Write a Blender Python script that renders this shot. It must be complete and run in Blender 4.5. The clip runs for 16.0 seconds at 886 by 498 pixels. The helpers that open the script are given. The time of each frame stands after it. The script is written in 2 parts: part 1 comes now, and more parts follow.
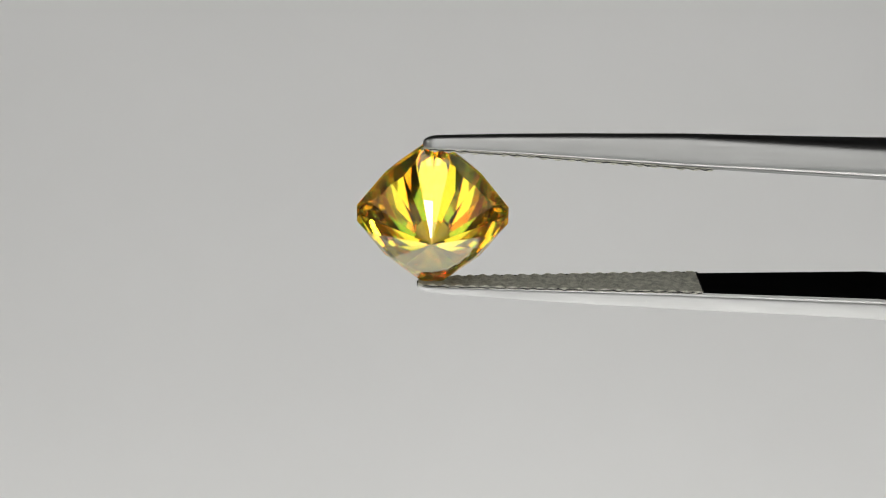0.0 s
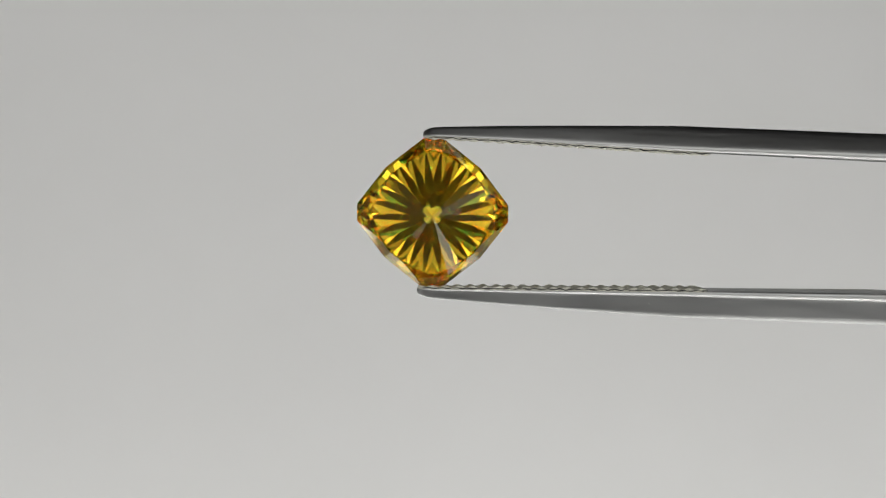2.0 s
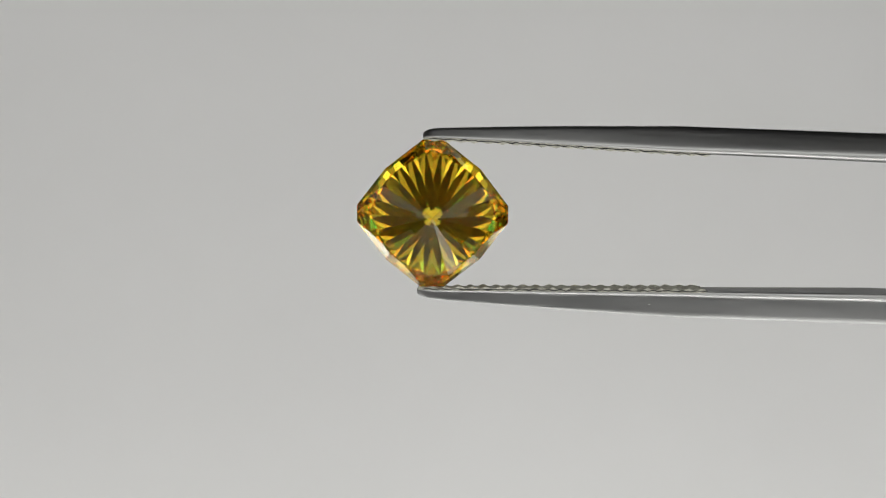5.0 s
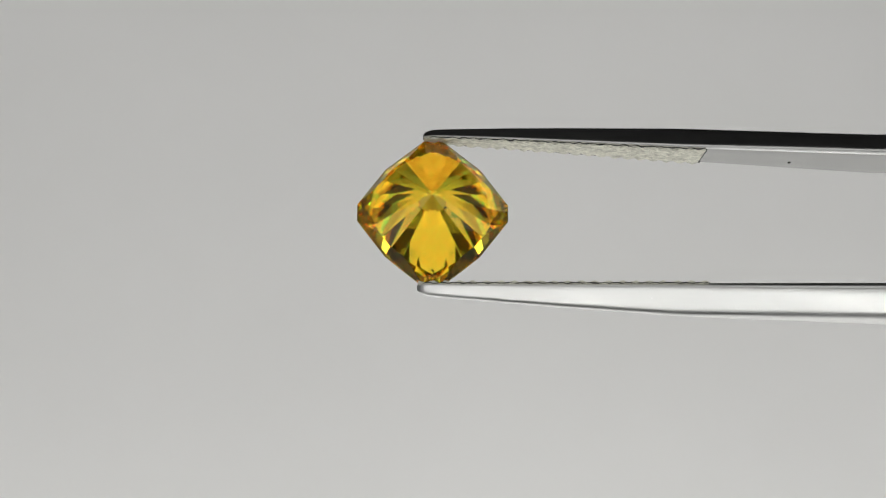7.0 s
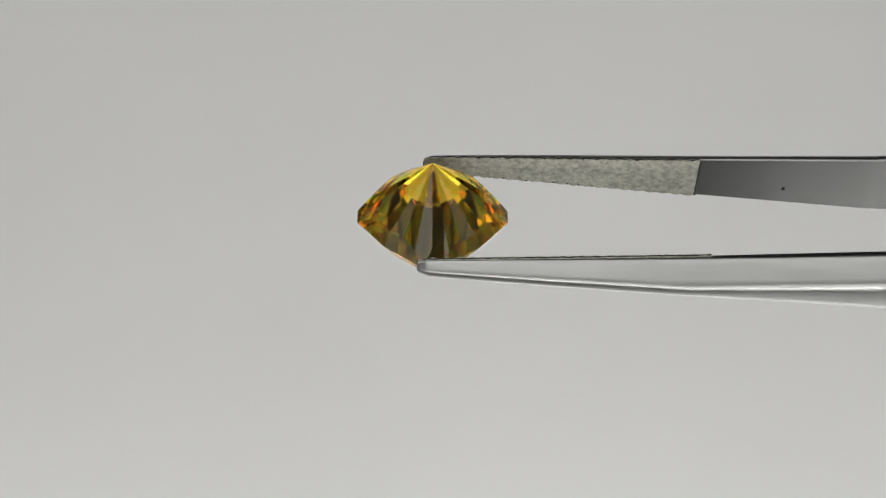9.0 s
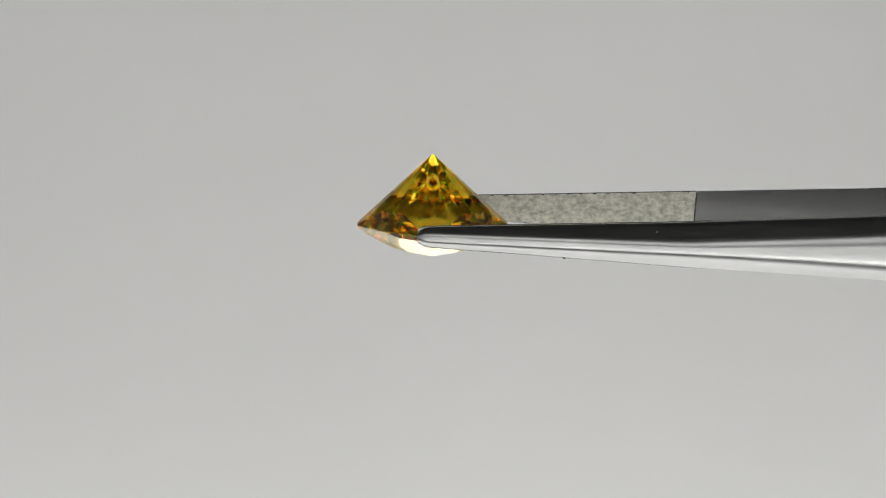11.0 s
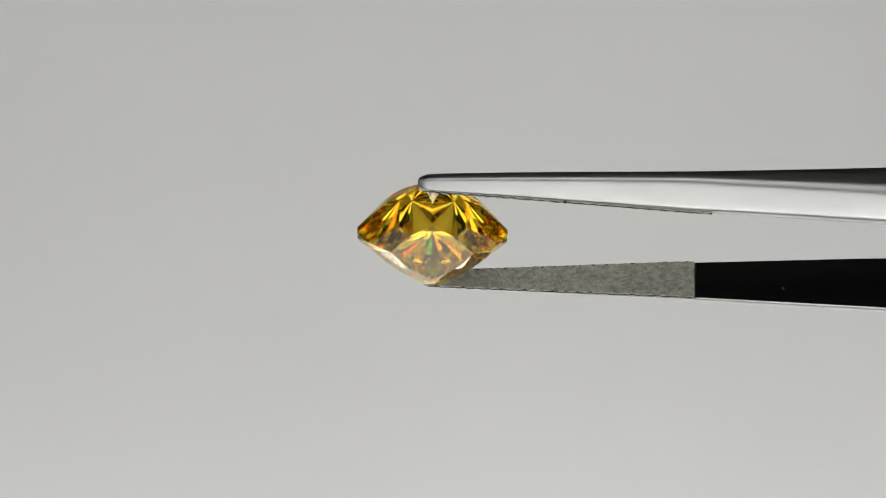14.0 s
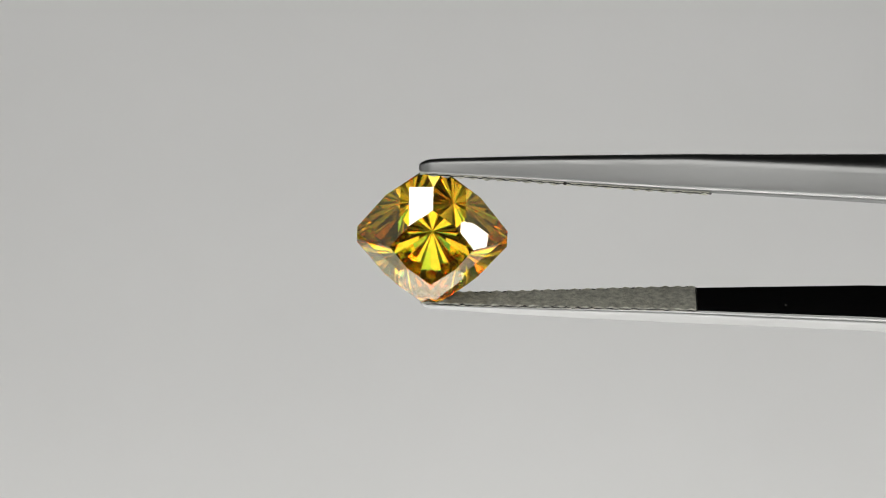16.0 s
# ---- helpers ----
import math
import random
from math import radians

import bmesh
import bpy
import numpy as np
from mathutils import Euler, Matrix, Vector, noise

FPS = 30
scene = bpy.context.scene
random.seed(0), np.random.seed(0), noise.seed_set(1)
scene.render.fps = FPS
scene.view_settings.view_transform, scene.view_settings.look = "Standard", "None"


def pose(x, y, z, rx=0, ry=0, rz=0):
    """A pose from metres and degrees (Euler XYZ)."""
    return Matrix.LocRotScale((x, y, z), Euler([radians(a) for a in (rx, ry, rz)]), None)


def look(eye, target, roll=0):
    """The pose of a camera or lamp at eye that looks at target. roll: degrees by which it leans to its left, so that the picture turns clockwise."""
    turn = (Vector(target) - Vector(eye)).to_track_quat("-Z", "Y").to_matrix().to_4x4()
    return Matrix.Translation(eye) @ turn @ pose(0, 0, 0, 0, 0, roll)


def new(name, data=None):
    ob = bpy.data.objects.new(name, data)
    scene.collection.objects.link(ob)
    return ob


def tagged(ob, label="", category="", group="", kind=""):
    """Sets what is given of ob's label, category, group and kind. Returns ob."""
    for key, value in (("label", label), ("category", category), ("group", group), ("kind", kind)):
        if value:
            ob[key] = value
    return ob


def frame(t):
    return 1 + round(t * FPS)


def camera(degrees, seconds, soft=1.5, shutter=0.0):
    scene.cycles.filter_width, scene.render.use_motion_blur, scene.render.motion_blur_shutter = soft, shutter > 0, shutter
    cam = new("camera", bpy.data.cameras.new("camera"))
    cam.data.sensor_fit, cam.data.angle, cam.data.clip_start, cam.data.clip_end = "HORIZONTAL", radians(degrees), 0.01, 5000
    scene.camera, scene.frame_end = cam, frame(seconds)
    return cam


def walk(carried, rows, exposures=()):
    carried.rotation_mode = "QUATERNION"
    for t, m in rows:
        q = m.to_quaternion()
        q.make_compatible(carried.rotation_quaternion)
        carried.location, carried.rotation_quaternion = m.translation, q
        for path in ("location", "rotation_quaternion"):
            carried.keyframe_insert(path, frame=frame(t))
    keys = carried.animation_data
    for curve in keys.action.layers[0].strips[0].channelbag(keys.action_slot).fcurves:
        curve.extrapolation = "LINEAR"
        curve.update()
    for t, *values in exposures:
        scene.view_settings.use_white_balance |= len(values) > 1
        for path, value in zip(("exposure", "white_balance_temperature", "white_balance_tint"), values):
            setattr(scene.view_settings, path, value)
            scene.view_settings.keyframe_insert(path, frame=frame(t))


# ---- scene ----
cam = camera(24.26, 16.0, 1.15)

# ---- plan: metres; UNIT is the small step in which stone and tweezers are drawn ----
UNIT = 2.7e-5
EYE_Z = 0.300
AXIS_Z = EYE_Z + 37.1 * UNIT
EYE_Y = -3649 * UNIT
walk(cam, [(0.0, look((0, EYE_Y, EYE_Z), (0, 1, EYE_Z))), (16.0, look((0, EYE_Y, EYE_Z), (0, 1, EYE_Z)))])

# ---- light ----
world = bpy.data.worlds.new("dark_room_air")
world.use_nodes = True
world.node_tree.nodes["Background"].inputs[0].default_value = (0.9, 0.95, 1.0, 1)
world.node_tree.nodes["Background"].inputs[1].default_value = 0.02
scene.world = world
scene.view_settings.exposure = 0.60
scene.cycles.max_bounces, scene.cycles.transmission_bounces, scene.cycles.glossy_bounces = 24, 24, 24


def softbox(name, eye, target, width, height, watts, colour=(0.997, 0.995, 0.966)):
    data = bpy.data.lights.new(name, "AREA")
    data.shape, data.size, data.size_y, data.energy, data.color = "RECTANGLE", width, height, watts, colour
    ob = new(name, data)
    ob.matrix_world = look(eye, target)
    return ob


GEM_X = -18.4 * UNIT


def lamp_round_gem(name, way, distance, width, height, radiance):
    """A lamp panel at a distance from the gem in the direction way, facing it."""
    way = Vector(way).normalized()
    centre = Vector((GEM_X, 0, AXIS_Z))
    return softbox(name, centre + way * distance, centre, width, height, radiance * math.pi * width * height)


# unseen pair added above to brighten the steel and the backdrop
lamp_round_gem("upper_fill", (-0.62, -0.58, 0.53), 0.32, 0.05, 0.035, 3)
lamp_round_gem("upper_fill", (0.62, -0.58, 0.53), 0.32, 0.05, 0.035, 3)
lamp_round_gem("small_lamp", (-0.164, -0.79, 0.585), 0.30, 0.006, 0.007, 9)
lamp_round_gem("small_lamp", (-0.637, -0.61, -0.472), 0.28, 0.009, 0.010, 10)
lamp_round_gem("small_lamp", (-0.647, -0.762, 0.016), 0.28, 0.0050, 0.0075, 6)
lamp_round_gem("small_lamp", (0.632, -0.691, -0.346), 0.28, 0.0085, 0.0075, 2.6)
lamp_round_gem("small_lamp", (0.796, -0.562, -0.226), 0.28, 0.0052, 0.0055, 6)
lamp_round_gem("small_lamp", (0.777, -0.515, -0.359), 0.28, 0.0026, 0.0026, 24)
lamp_round_gem("small_lamp", (-0.015, -0.692, -0.722), 0.28, 0.010, 0.008, 26)
lamp_round_gem("small_lamp", (0.30, -0.72, -0.62), 0.28, 0.014, 0.014, 50)
for side in (-0.42, 0.0, 0.42):
    lamp_round_gem("low_panel", (side, -0.766, -0.643), 0.31, 0.078, 0.145, 1.4)
lamp_round_gem("high_panel", (0.0, -0.788, 0.616), 0.30, 0.23, 0.17, 0.68)
# unseen fills added below: two for the grip pads, one for a grey facet
lamp_round_gem("floor_fill", (-0.66, -0.16, -0.73), 0.30, 0.10, 0.08, 0.2)
lamp_round_gem("floor_fill", (0.66, -0.16, -0.73), 0.30, 0.10, 0.08, 0.2)
lamp_round_gem("floor_fill", (0.27, 0.0, -0.95), 0.28, 0.07, 0.07, 0.6)
# unseen fill on both sides, added to brighten the gem seen from its crown
lamp_round_gem("low_side_fill", (-0.62, -0.70, -0.34), 0.32, 0.14, 0.14, 0.3)
lamp_round_gem("low_side_fill", (0.62, -0.70, -0.34), 0.32, 0.14, 0.14, 0.3)
softbox("ring_light_top", (GEM_X, -0.25, AXIS_Z + 0.066), (GEM_X, -0.1, AXIS_Z + 0.066), 0.172, 0.040, 0.012)
softbox("ring_light_bottom", (GEM_X, -0.25, AXIS_Z - 0.076), (GEM_X, -0.1, AXIS_Z - 0.076), 0.172, 0.040, 0.030)
softbox("ring_light_side", (GEM_X - 0.066, -0.25, AXIS_Z), (GEM_X - 0.066, -0.1, AXIS_Z), 0.040, 0.092, 0.004)
softbox("ring_light_side", (GEM_X + 0.066, -0.25, AXIS_Z), (GEM_X + 0.066, -0.1, AXIS_Z), 0.040, 0.092, 0.004)
# large dim fills added out of view to lift the gem's interior
softbox("side_fill", (-0.46, -0.22, 0.30), (0, -0.02, 0.30), 0.40, 0.40, 0.075)
softbox("side_fill", (0.46, -0.22, 0.30), (0, -0.02, 0.30), 0.40, 0.40, 0.075)
# added lamp standing in for bright floor paper mirrored in facets and steel
softbox("floor_bounce", (0, 0.205, 0.065), (0, 0.145, 0.30), 0.38, 0.33, 0.50 * math.pi * 0.38 * 0.33)
# added strips, hidden from the gem, to light the backdrop from its foot
softbox("backdrop_fill", (0, 0.33, 0.105), (0, 0.60, 0.40), 0.90, 0.03, 1.15)
softbox("backdrop_fill", (0, 0.15, 0.035), (0, 0.60, 0.275), 0.90, 0.03, 0.68)


# ---- materials ----
def material(name):
    m = bpy.data.materials.new(name)
    m.use_nodes = True
    nodes, links = m.node_tree.nodes, m.node_tree.links
    return m, nodes, links, nodes["Principled BSDF"], nodes["Material Output"]


def noise_node(nodes, links, scale, detail=4, stretch=(1, 1, 1), rough=0.55):
    co = nodes.new("ShaderNodeTexCoord")
    mp = nodes.new("ShaderNodeMapping")
    mp.inputs["Scale"].default_value = stretch
    nz = nodes.new("ShaderNodeTexNoise")
    nz.inputs["Scale"].default_value, nz.inputs["Detail"].default_value = scale, detail
    nz.inputs["Roughness"].default_value = rough
    links.new(co.outputs["Object"], mp.inputs["Vector"])
    links.new(mp.outputs["Vector"], nz.inputs["Vector"])
    return nz


def ramp(nodes, links, source, low, high, a=0.3, b=0.7):
    r = nodes.new("ShaderNodeValToRGB")
    r.color_ramp.elements[0].position, r.color_ramp.elements[1].position = a, b
    r.color_ramp.elements[0].color, r.color_ramp.elements[1].color = (*low, 1), (*high, 1)
    links.new(source, r.inputs["Fac"])
    return r


def bump(nodes, links, source, bsdf, strength, distance):
    b = nodes.new("ShaderNodeBump")
    b.inputs["Strength"].default_value, b.inputs["Distance"].default_value = strength, distance
    links.new(source, b.inputs["Height"])
    links.new(b.outputs["Normal"], bsdf.inputs["Normal"])


def steel_material():
    m, n, l, p, _ = material("brushed_steel")
    p.inputs["Metallic"].default_value = 1
    fine = noise_node(n, l, 9000, 3, (0.03, 1, 1))
    wide = noise_node(n, l, 500, 4, (0.5, 1, 1))
    tone = ramp(n, l, wide.outputs["Fac"], (0.53, 0.53, 0.525), (0.57, 0.57, 0.565))
    l.new(tone.outputs["Color"], p.inputs["Base Color"])
    p.inputs["Specular Tint"].default_value = (0.62, 0.62, 0.62, 1)
    gloss = ramp(n, l, fine.outputs["Fac"], (0.28,) * 3, (0.40,) * 3)
    l.new(gloss.outputs["Color"], p.inputs["Roughness"])
    bump(n, l, fine.outputs["Fac"], p, 0.05, 3e-6)
    return m


def inner_steel_material():
    m, n, l, p, _ = material("satin_inner_steel")
    p.inputs["Metallic"].default_value = 1
    wide = noise_node(n, l, 700, 4, (0.3, 1, 1))
    tone = ramp(n, l, wide.outputs["Fac"], (0.30, 0.30, 0.295), (0.36, 0.36, 0.355))
    l.new(tone.outputs["Color"], p.inputs["Base Color"])
    p.inputs["Roughness"].default_value = 0.22
    p.inputs["Specular Tint"].default_value = (0.35, 0.35, 0.35, 1)
    return m


def grit_material():
    m, n, l, p, _ = material("grit_coating")
    p.inputs["Metallic"].default_value = 0.25
    p.inputs["Roughness"].default_value = 0.7
    grain = noise_node(n, l, 4000, 5, (0.7, 1, 1), 0.7)
    tone = ramp(n, l, grain.outputs["Fac"], (0.40, 0.392, 0.335), (0.78, 0.768, 0.67), 0.33, 0.60)
    l.new(tone.outputs["Color"], p.inputs["Base Color"])
    bump(n, l, grain.outputs["Fac"], p, 0.5, 2.5e-5)
    return m


def stone_material():
    m, n, l, p, out = material("yellow_gem")
    n.remove(p)
    # two clear shaders, a warm and a cool one, bend light unequally; the polish stays nearly white
    add = None
    for ior, body, polish in ((2.36, (0.72, 0.31, 0.05), (0.62, 0.385, 0.25)), (2.46, (0.275, 0.515, 0.17), (0.37, 0.555, 0.53))):
        fresnel, bent, gloss, g = (n.new("ShaderNode" + kind) for kind in ("Fresnel", "BsdfRefraction", "BsdfAnisotropic", "MixShader"))
        fresnel.inputs["IOR"].default_value, bent.inputs["IOR"].default_value = ior, ior
        bent.inputs["Roughness"].default_value, gloss.inputs["Roughness"].default_value = 0.0, 0.0
        bent.inputs["Color"].default_value, gloss.inputs["Color"].default_value = (*body, 1), (*polish, 1)
        l.new(fresnel.outputs[0], g.inputs["Fac"])
        l.new(bent.outputs[0], g.inputs[1])
        l.new(gloss.outputs[0], g.inputs[2])
        if add is None:
            add = g
            continue
        both = n.new("ShaderNodeAddShader")
        l.new(add.outputs[0], both.inputs[0])
        l.new(g.outputs[0], both.inputs[1])
        add = both
    # yellow diffuse stands in for scattered light in dark facets; patchy like inclusions
    dark_lift = n.new("ShaderNodeBsdfDiffuse")
    dark_lift.inputs["Color"].default_value = (0.80, 0.52, 0.04, 1)
    specks = noise_node(n, l, 2600, 6, (1, 1, 1), 0.75)
    amount = ramp(n, l, specks.outputs["Fac"], (0.004,) * 3, (0.05,) * 3, 0.5, 0.85)
    mix = n.new("ShaderNodeMixShader")
    l.new(amount.outputs["Color"], mix.inputs["Fac"])
    l.new(add.outputs[0], mix.inputs[1])
    l.new(dark_lift.outputs[0], mix.inputs[2])
    l.new(mix.outputs[0], out.inputs["Surface"])
    return m


def paper_material():
    m, n, l, p, _ = material("white_paper")
    wide = noise_node(n, l, 9, 3)
    tone = ramp(n, l, wide.outputs["Fac"], (0.745, 0.742, 0.738), (0.775, 0.772, 0.768))
    l.new(tone.outputs["Color"], p.inputs["Base Color"])
    p.inputs["Roughness"].default_value = 0.85
    grain = noise_node(n, l, 900, 4)
    bump(n, l, grain.outputs["Fac"], p, 0.05, 0.0003)
    return m


def plain_material(name, colour, rough, metal=0.0):
    m, n, l, p, _ = material(name)
    wide = noise_node(n, l, 6, 5)
    tone = ramp(n, l, wide.outputs["Fac"], tuple(c * 0.85 for c in colour), tuple(c * 1.15 for c in colour))
    l.new(tone.outputs["Color"], p.inputs["Base Color"])
    p.inputs["Roughness"].default_value, p.inputs["Metallic"].default_value = rough, metal
    return m


STEEL, INNER, GRIT, GEM, PAPER = steel_material(), inner_steel_material(), grit_material(), stone_material(), paper_material()
DARK_WALL = plain_material("dark_wall_paint", (0.035, 0.035, 0.037), 0.8)
PANEL = plain_material("pale_panel", (0.24, 0.24, 0.235), 0.8)
DARK_PANEL = plain_material("grey_panel", (0.28, 0.28, 0.277), 0.8)
# dark colour of the specks, also painted as shade in the pad gaps
SPECK_AND_GAP = plain_material("dark_speck_and_gap_shade", (0.03, 0.028, 0.025), 0.6)
LINT = plain_material("pale_dust", (0.6, 0.6, 0.58), 0.7)


# ---- building helpers ----
def part(name, bm, mat, parent=None, label="", smooth=False):
    me = bpy.data.meshes.new(name)
    bm.normal_update()
    bm.to_mesh(me)
    bm.free()
    mats = mat if isinstance(mat, (list, tuple)) else [mat]
    for one in mats:
        me.materials.append(one)
    if smooth:
        for f in me.polygons:
            f.use_smooth = True
    ob = new(name, me)
    ob.parent = parent
    if label:
        tagged(ob, label)
    return ob


def box_mesh(x0, y0, z0, x1, y1, z1):
    bm = bmesh.new()
    bmesh.ops.create_cube(bm, size=1)
    for v in bm.verts:
        v.co = ((x0 + x1) / 2 + v.co.x * (x1 - x0), (y0 + y1) / 2 + v.co.y * (y1 - y0), (z0 + z1) / 2 + v.co.z * (z1 - z0))
    return bm


def grid_mesh(rows, closed=False):
    """A skin over rows of points; closed joins each row's end to its start and caps both ends."""
    bm = bmesh.new()
    vs = [[bm.verts.new(p) for p in row] for row in rows]
    n = len(rows[0])
    for a, b in zip(vs, vs[1:]):
        for i in range(n if closed else n - 1):
            j = (i + 1) % n
            bm.faces.new((a[i], a[j], b[j], b[i]))
    if closed:
        bm.faces.new(list(reversed(vs[0])))
        bm.faces.new(vs[-1])
    bmesh.ops.recalc_face_normals(bm, faces=bm.faces)
    return bm


def lerp(table, x):
    return float(np.interp(x, [a for a, _ in table], [b for _, b in table]))


# ---- the large structure: table, paper sweep, dark room ----
def build_room():
    pts = [(0.02, 0.004), (0.03, 0.004), (0.05, 0.004)]
    for k in range(1, 33):
        a = radians(90 * k / 32)
        pts.append((0.05 + 0.56 * math.sin(a), 0.004 + 0.56 * (1 - math.cos(a))))
    pts.append((0.61, 0.78))
    loop = pts + [(y + 0.0008, z - 0.0008) for y, z in reversed(pts)]
    rows = [[(x, y, z) for y, z in loop] for x in (-0.6, -0.3, 0.0, 0.3, 0.6)]
    tagged(part("backdrop", grid_mesh(rows, True), PAPER, None, "", True), "seamless off-white paper backdrop curving up behind", "backdrop", kind="structure")
    tagged(part("floor", box_mesh(-2, -2, -0.05, 2, 2, 0), DARK_WALL), "dark matte floor under the paper", "floor", kind="structure")
    tagged(part("ceiling", box_mesh(-2, -2, 2.0, 2, 2, 2.05), DARK_WALL), "dark matte ceiling", "ceiling", kind="structure")
    for name, b in (("wall_north", (-2, 2, 0, 2, 2.05, 2)), ("wall_south", (-2, -2.05, 0, 2, -2, 2)),
                    ("wall_west", (-2.05, -2, 0, -2, 2, 2)), ("wall_east", (2, -2, 0, 2.05, 2, 2))):
        tagged(part(name, box_mesh(*b), DARK_WALL), "dark matte wall of the studio", "wall", kind="structure")
    # unseen panels added round the stage to set what gem and steel reflect
    for name, b in (("bounce_panel_left", (-0.64, -0.62, 0.006, -0.63, 0.60, 0.95)), ("bounce_panel_right", (0.63, -0.62, 0.006, 0.64, 0.60, 0.95)),
                    ("bounce_panel_front", (-0.64, -0.66, 0.006, 0.64, -0.65, 0.8))):
        tagged(part(name, box_mesh(*b), DARK_PANEL if name == "bounce_panel_front" else PANEL), "unseen matte grey panel added to tone the reflections", "wall", kind="structure")


build_room()


# ---- the gem: facets cut by planes ----
def cut_solid(planes, size=400.0):
    """The faces of the solid inside all planes (normal, offset)."""
    faces = []
    for i, (n, d) in enumerate(planes):
        n = Vector(n)
        side = n.orthogonal().normalized()
        up = n.cross(side)
        poly = [n * d + side * (sx * size) + up * (sy * size) for sx, sy in ((-1, -1), (1, -1), (1, 1), (-1, 1))]
        for j, (m, e) in enumerate(planes):
            if j == i:
                continue
            m = Vector(m)
            out = []
            for a, b in zip(poly, poly[1:] + poly[:1]):
                da, db = m.dot(a) - e, m.dot(b) - e
                if da <= 0:
                    out.append(a)
                if (da < 0 < db) or (db < 0 < da):
                    out.append(a.lerp(b, da / (da - db)))
            poly = out
            if len(poly) < 3:
                break
        if len(poly) >= 3:
            faces.append((poly, n))
    return faces


def plane_through(a, b, c, inside=(0, 0, 0)):
    a, b, c = Vector(a), Vector(b), Vector(c)
    n = (b - a).cross(c - a).normalized()
    d = n.dot(a)
    if n.dot(Vector(inside)) > d:
        n, d = -n, -d
    return (n, d)


GEM_AT = (-18.6, -4.7, 26.3)
GIRDLE, TABLE, CULET = 4.0, 41.0, 129.0


def build_gem():
    # u to the right, w up, h along the culet
    half = [(133.5, 15), (84, 79.5), (17, 132)]
    ring = []
    for su, sw, order in ((1, 1, 1), (-1, 1, -1), (-1, -1, 1), (1, -1, -1)):
        ring += [(su * u, sw * w) for u, w in half[::order]]
    planes = []
    count = len(ring)
    for k in range(count):
        a, b = ring[k], ring[(k + 1) % count]
        planes.append(plane_through((*a, 0), (*b, 0), (*a, 1)))
        corner = abs(a[0] - b[0]) < 1 or abs(a[1] - b[1]) < 1
        n, d = planes[-1]
        slope = 1.02 if corner else 2.1
        m = Vector((n.x * slope, n.y * slope, 1.0))
        planes.append((m.normalized(), (slope * d + GIRDLE) / m.length))
        if corner:
            m = Vector((n.x * 0.84, n.y * 0.84, -1.0))
            planes.append((m.normalized(), (0.84 * d + GIRDLE) / m.length))
    planes.append((Vector((0, 0, -1)), TABLE))
    for su in (-1, 1):
        for sw in (-1, 1):
            mid, kink = (su * 42.5, sw * 42.5, -TABLE), (su * 84, sw * 79.5, -GIRDLE)
            planes.append(plane_through((0, sw * 75, -TABLE), mid, kink))
            planes.append(plane_through((su * 74, 0, -TABLE), mid, kink))
            planes.append(plane_through((su * 72, sw * 46, -23.5), (su * 115, sw, -19.3), (su * 108, sw * 47, 1.0)))
    fan = 24
    for k in range(fan):
        a = 2 * math.pi * (k + 0.5) / fan
        m = Vector((math.cos(a) * 0.94, math.sin(a) * 0.94, 1.0))
        planes.append((m.normalized(), CULET / m.length))
    gem = new("gemstone")
    tagged(gem, "vivid yellow faceted cushion-cut gemstone gripped in steel tweezers", "gemstone")
    groups = {"table": [], "crown": [], "girdle": [], "pavilion": []}
    for poly, n in cut_solid(planes):
        if n.z < -0.999:
            groups["table"].append(poly)
        elif n.z < -0.01:
            groups["crown"].append(poly)
        elif n.z > 0.01:
            groups["pavilion"].append(poly)
        else:
            groups["girdle"].append(poly)
    for name, polys in groups.items():
        bm = bmesh.new()
        for poly in polys:
            bm.faces.new([bm.verts.new(((GEM_AT[0] + p.x) * UNIT, (GEM_AT[1] - p.z) * UNIT, (GEM_AT[2] + p.y) * UNIT)) for p in poly])
        bmesh.ops.remove_doubles(bm, verts=bm.verts, dist=0.05 * UNIT)
        bm.normal_update()
        for f in bm.faces:
            middle = f.calc_center_median() - Vector(GEM_AT) * UNIT
            if f.normal.dot(middle) < 0:
                f.normal_flip()
        part(name, bm, GEM, gem)
    return gem


# ---- the tweezers ----
# along x: distance of the inner face from the turning axis, half width, thickness
ARM_UPPER = [(-40, 161), (116, 154.5), (416, 139.2), (784, 125.6), (2200, 150), (3600, 40), (4300, -140)]
ARM_LOWER = [(-50, 105.5), (116, 105), (416, 103.9), (784, 103.5), (2200, 190), (3600, 180), (4300, 150)]
LEAN_UPPER = [(-40, -15), (116, -12), (416, -7), (784, 0.9), (1500, 4), (4300, 4)]
LEAN_LOWER = [(-50, -11), (116, -7), (416, 1.0), (784, 5.0), (1500, 4), (4300, 4)]
WIDTH = [(-40, 16), (0, 18.5), (116, 23.8), (416, 38.6), (784, 57), (1500, 90), (3000, 120), (4300, 110)]
THICK = [(-40, 14), (-20, 17), (0, 19), (116, 27.2), (216, 34), (316, 40), (416, 46), (784, 50), (4300, 50)]
FLAT = [(-40, 0.40), (300, 0.30), (416, 0.28), (500, 0.33), (784, 0.5), (4300, 0.8)]
SIDE = [(-40, 4), (100, 6), (440, 11), (600, 14), (784, 16), (4300, 40)]
EXTRA_LOWER = [(-40, 2), (116, 3), (416, 4), (784, 9), (4300, 9)]
PAD_END = 460.0


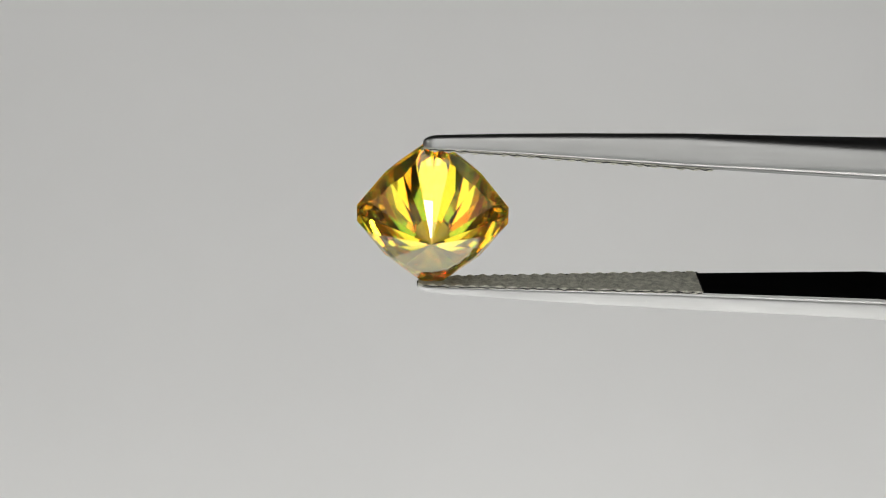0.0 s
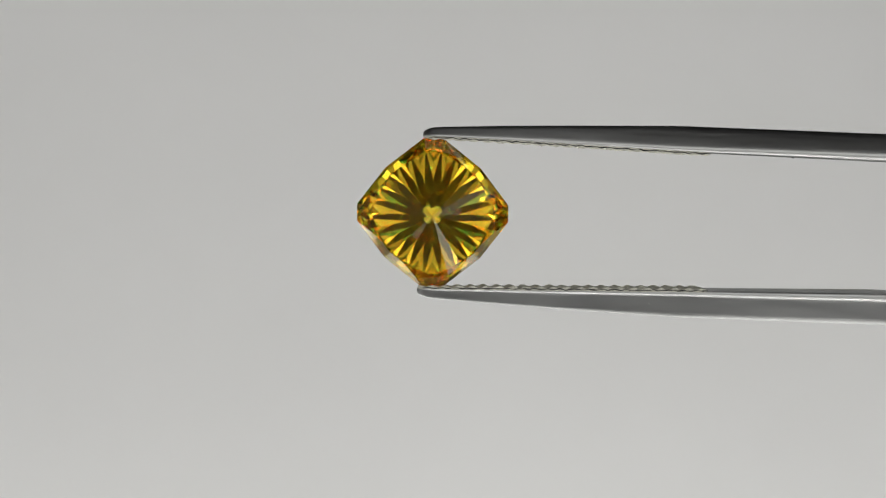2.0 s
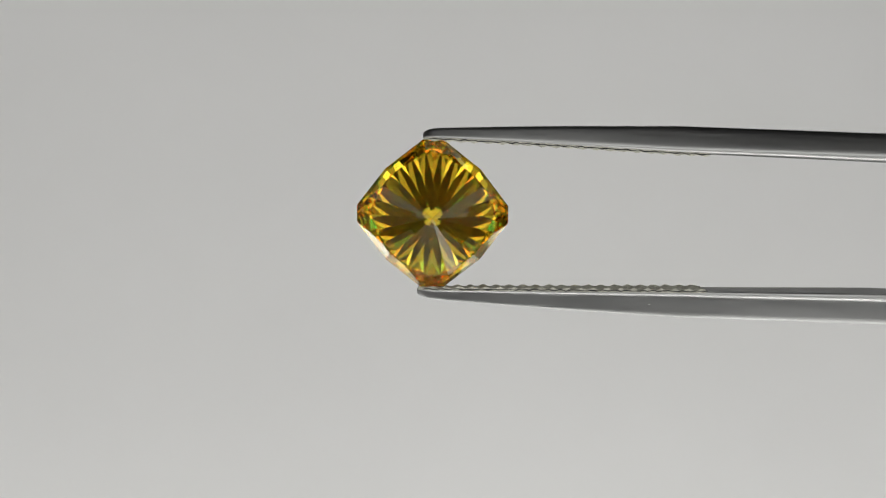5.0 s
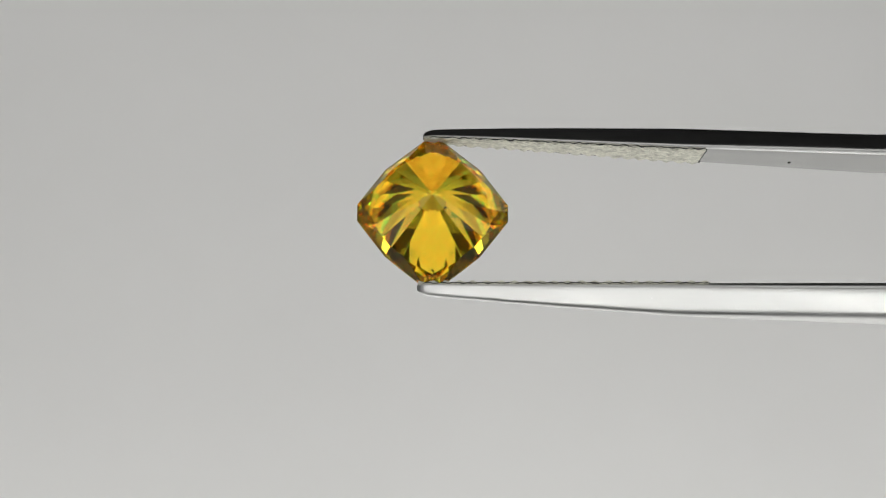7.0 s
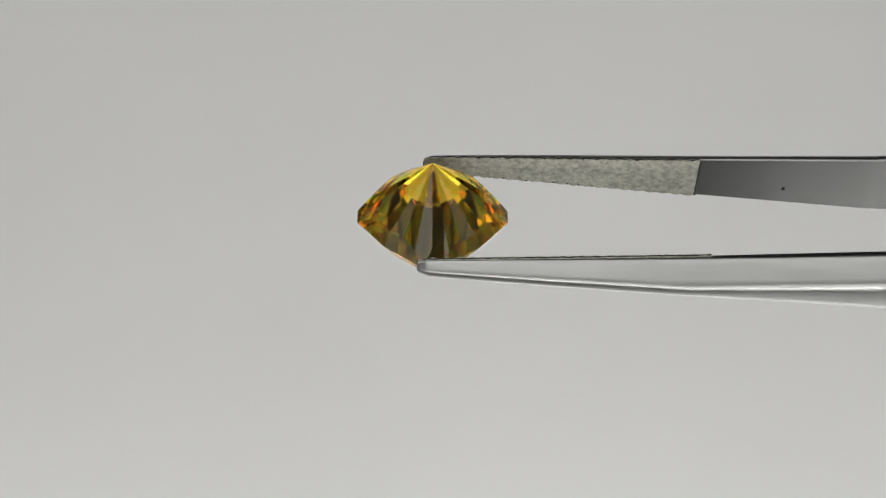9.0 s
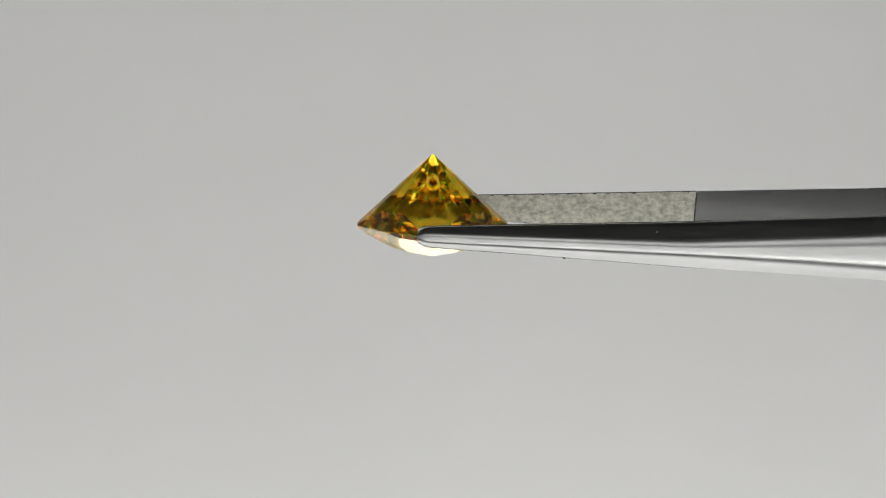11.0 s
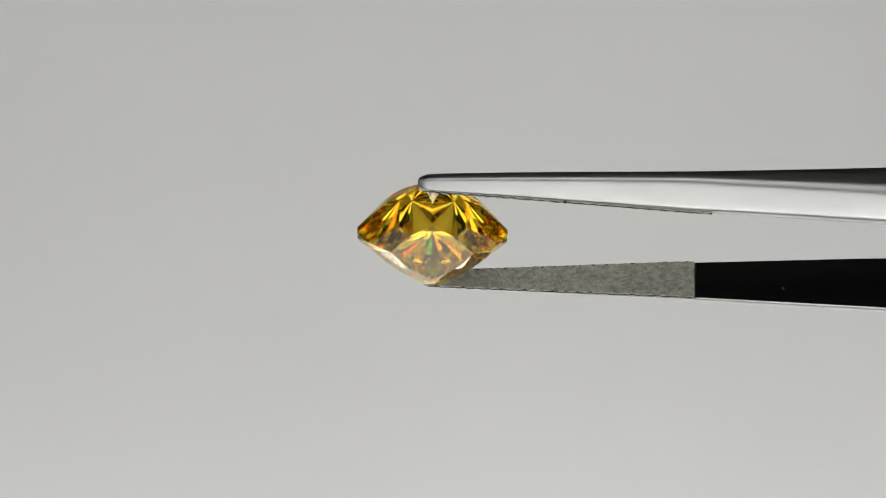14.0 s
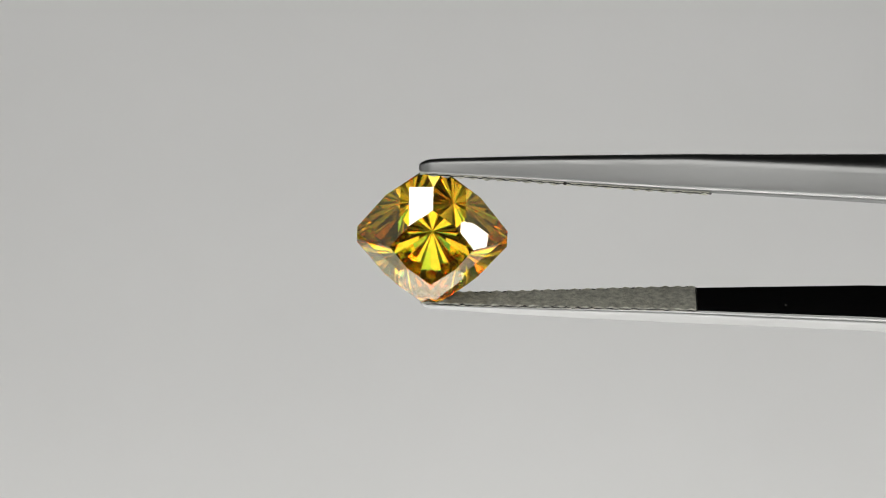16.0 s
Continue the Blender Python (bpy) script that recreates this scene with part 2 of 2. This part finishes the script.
def arm_section(x, inner, sign, lean, TIP_X):
    w, t, f, s = lerp(WIDTH, x), lerp(THICK, x), lerp(FLAT, x), lerp(SIDE, x)
    t += lerp(EXTRA_LOWER, x) if sign < 0 else 0
    nose = min(1.0, max(0.0, (x - TIP_X) / 22.0))
    shrink = 0.12 + 0.88 * math.sqrt(max(0.0, 1 - (1 - nose) ** 2))
    w *= shrink
    t *= 0.35 + 0.65 * shrink if nose < 1 else 1.0
    corners = [(-w, 0), (-w, s * 0.8), (-w * f, t), (w * f, t), (w, s * 0.8), (w, 0)]
    pts = []
    for i, c in enumerate(corners):
        if i in (0, 5):
            pts.append(c)
            continue
        a, b = corners[i - 1], corners[i + 1]
        k = 0.28 if i in (2, 3) else 0.25
        for q in (0.0, 0.25, 0.5, 0.75, 1.0):
            p1 = (c[0] + (a[0] - c[0]) * k, c[1] + (a[1] - c[1]) * k)
            p2 = (c[0] + (b[0] - c[0]) * k, c[1] + (b[1] - c[1]) * k)
            u = 1 - q
            pts.append(tuple(u * u * p1[j] + 2 * u * q * c[j] + q * q * p2[j] for j in (0, 1)))
    return [(x * UNIT, (y + lean) * UNIT, sign * (inner + z) * UNIT) for y, z in pts]


def build_arm(tweezers, table, lean, TIP_X, sign, label):
    xs = [TIP_X + 22 * (1 - math.cos(radians(90 * k / 8))) for k in range(9)] + list(range(0, 500, 20)) + list(range(500, 800, 30)) + list(range(850, 4301, 115))
    xs = sorted(set(round(x, 2) for x in xs))
    bm = grid_mesh([arm_section(x, lerp(table, x), sign, lerp(lean, x), TIP_X) for x in xs], True)
    for f in bm.faces:
        f.smooth = len(f.verts) == 4
        if abs(f.normal.z) > 0.9 and f.normal.z * sign < 0:
            f.material_index, f.smooth = 1, False
    arm = part("arm", bm, [STEEL, INNER], tweezers, label)
    return arm


def build_pad(arm, table, lean, TIP_X, sign, seed):
    """The rough coated gripping strip with a scalloped rim."""
    rng = random.Random(seed)
    rows = []
    steps, across = 250, 14
    for i in range(steps + 1):
        x = TIP_X + 5 + (PAD_END - TIP_X - 5) * i / steps
        w = lerp(WIDTH, x) + 0.8
        nose = min(1.0, (x - TIP_X) / 22.0)
        w *= 0.2 + 0.8 * math.sqrt(max(0.0, 1 - (1 - nose) ** 2))
        row = []
        base = lerp(table, x)
        for j in range(across + 1):
            s = 2 * j / across - 1
            rim = abs(s) > 0.99
            wave = 1.6 * math.sin(x * 2 * math.pi / 23.5 + (0.7 if s > 0 else 0))
            lift = 3.2 + 1.1 * noise.noise((x * 0.16, s * w * 0.16, seed * 7.3)) + 1.0 * noise.noise((x * 0.5, s * w * 0.5, seed)) + wave * (0.35 + 0.65 * abs(s))
            slant = 5.0 * s * (1 if i == steps else i / steps) * (-1)
            jag = 1.6 * noise.noise((s * 4, seed * 3.1, 0.5)) * (i / steps)
            wob = 0.9 * noise.noise((x * 0.2, seed + s, 2.0)) if rim else 0
            row.append((x + slant * 0.5 + jag, s * w + wob + lerp(lean, x), base - max(0.6, lift)))
        row = [(row[0][0], row[0][1], base + 2.0)] + row + [(row[-1][0], row[-1][1], base + 2.0)]
        rows.append([(a * UNIT, b * UNIT, sign * c * UNIT) for a, b, c in row])
    bm = grid_mesh(rows, True)
    return part("grip_pad", bm, GRIT, arm, "rough pale grey grit-coated gripping strip")


def build_seam(arm, table, lean, TIP_X, sign, edge, seed):
    """A raised dark strip for the shade in the gap between a pad's rim and its arm; edge -1 or 1, or 0 for the
    pad's end.
    """
    rows = []
    if edge:
        for i in range(261):
            x = TIP_X + 14 + (PAD_END - TIP_X - 12) * i / 260
            w = (lerp(WIDTH, x) + 0.9) * (1 if x > TIP_X + 22 else 0.2 + 0.8 * math.sqrt(1 - (1 - (x - TIP_X) / 22) ** 2))
            y = edge * w + lerp(lean, x)
            mid = lerp(table, x) - 0.4 + 0.55 * math.sin(x * 2 * math.pi / 23.5 + 0.9 * edge + 2.5 * noise.noise((x * 0.03, seed, 7.7))) + 1.4 * noise.noise((x * 0.09, seed, edge))
            half = 0.75 + 0.9 * noise.noise((x * 0.07, seed + 4, edge))
            rows.append([(x, y - edge * 1.6, mid - half), (x, y + edge * 0.9, mid - half), (x, y + edge * 0.9, mid + half), (x, y - edge * 1.6, mid + half)])
    else:
        w = lerp(WIDTH, PAD_END)
        for i in range(31):
            s = 2 * i / 30 - 1
            x = PAD_END - 2.5 * s + 1.2 + 1.6 * noise.noise((s * 4, seed * 3.1, 0.5))
            half = 1.4 + 0.8 * noise.noise((s * 5, seed, 1.5))
            y, z = s * w * 0.96 + lerp(lean, PAD_END), lerp(table, PAD_END)
            rows.append([(x - half, y, z + 0.8), (x + half, y, z + 0.8), (x + half, y, z - 1.6), (x - half, y, z - 1.6)])
    rows = [[(a * UNIT, b * UNIT, sign * c * UNIT) for a, b, c in row] for row in rows]
    return part("seam", grid_mesh(rows, True), SPECK_AND_GAP, arm, "dark wavy strip drawn for the shaded gap beside the coating")


def build_speck(arm, x, y, z, rx, ry, rz, mat, label, seed):
    bm = bmesh.new()
    bmesh.ops.create_icosphere(bm, subdivisions=2, radius=1)
    for v in bm.verts:
        k = 1 + 0.35 * noise.noise((v.co.x * 1.7, v.co.y * 1.7, v.co.z * 1.7 + seed))
        v.co = ((x + v.co.x * rx * k) * UNIT, (y + v.co.y * ry * k) * UNIT, (z + v.co.z * rz * k) * UNIT)
    return part("speck", bm, mat, arm, label, True)


def build_tweezers():
    tweezers = new("tweezers")
    tagged(tweezers, "pointed brushed steel tweezers with grit-coated tips holding the gem", "tweezers")
    upper = build_arm(tweezers, ARM_UPPER, LEAN_UPPER, -37.0, 1, "slender bevelled steel arm")
    lower = build_arm(tweezers, ARM_LOWER, LEAN_LOWER, -45.0, -1, "slender bevelled steel arm")
    build_pad(upper, ARM_UPPER, LEAN_UPPER, -40.0, 1, 3)
    build_pad(lower, ARM_LOWER, LEAN_LOWER, -48.0, -1, 8)
    for arm, table, lean, tip, sign in ((upper, ARM_UPPER, LEAN_UPPER, -40.0, 1), (lower, ARM_LOWER, LEAN_LOWER, -48.0, -1)):
        for edge in (-1, 1, 0):
            build_seam(arm, table, lean, tip, sign, edge, 11 + sign)
    build_speck(upper, 619.5, 14.4, lerp(ARM_UPPER, 621) - 0.2, 3.0, 4.0, 1.0, SPECK_AND_GAP, "small dark speck", 1)
    build_speck(lower, 209.6, 25, -lerp(ARM_LOWER, 209), 3.5, 2.5, 3.0, SPECK_AND_GAP, "small dark speck", 2)
    build_speck(lower, 365, -24.8, -lerp(ARM_LOWER, 365) - 24.0, 2.4, 1.6, 1.2, LINT, "pale dust speck", 5)
    joint = box_mesh(4200 * UNIT, -108 * UNIT, -165 * UNIT, 4560 * UNIT, 108 * UNIT, -70 * UNIT)
    bmesh.ops.bevel(joint, geom=joint.edges[:], offset=20 * UNIT, segments=3, affect="EDGES")
    part("joint", joint, STEEL, tweezers, "welded steel end joint", True)
    return tweezers


gemstone = build_gem()
tweezers = build_tweezers()


# ---- what moves: the tweezers roll about their length, with the gem ----
def motions():
    rows = [(0.0, -25.2, 3.6, 1.00), (0.5, -19.7, 2.7, 0.93), (1.0, -15.8, 1.9, 0.85), (1.5, -10.9, 1.0, 0.78), (2.0, -3.1,
            0.8, 0.74), (2.5, -0.3, 0.7, 0.70), (3.0, 6.8, 0.2, 0.67), (3.5, 12.7, -0.2, 0.63), (4.0, 10.0, -0.3, 0.61), (4.2,
            7.2, -0.4, 0.60), (5.25, -6.0, -0.6, 0.58), (6.3, -2.2, -1.0, 0.53), (6.5, 3.9, -1.1, 0.50), (7.0, 13.9, -1.2, 0.48),
            (7.5, 18.3, -1.4, 0.46), (8.0, 27.0, -1.5, 0.44), (8.5, 37.8, -2.4, 0.36), (9.0, 46.7, -3.3, 0.29), (9.2, 52.3, -4.5,
            0.27), (11.3, 83.2, -4.1, 0.34), (11.5, 87.6, -4.0, 0.36), (12.0, 99.5, -3.5, 0.51), (12.5, 109.2, -3.0, 0.66), (13.0, 116.3, -1.8, 0.87),
            (13.2, 120.1, -1.3, 0.95), (13.5, 123.2, -0.7, 1.04), (14.0, 130.0, 0.3, 1.20), (14.5, 134.3, 1.3, 1.36), (15.0,
            139.8, 2.4, 1.52), (15.5, 145.2, 3.6, 1.67), (16.0, 150.8, 4.7, 1.83)]
    for thing in (tweezers, gemstone):
        walk(thing, [(t, pose(0, 0, AXIS_Z + (dz - 18 * math.sin(radians(dip))) * UNIT, -turn, dip)) for t, turn, dz, dip in rows])


motions()
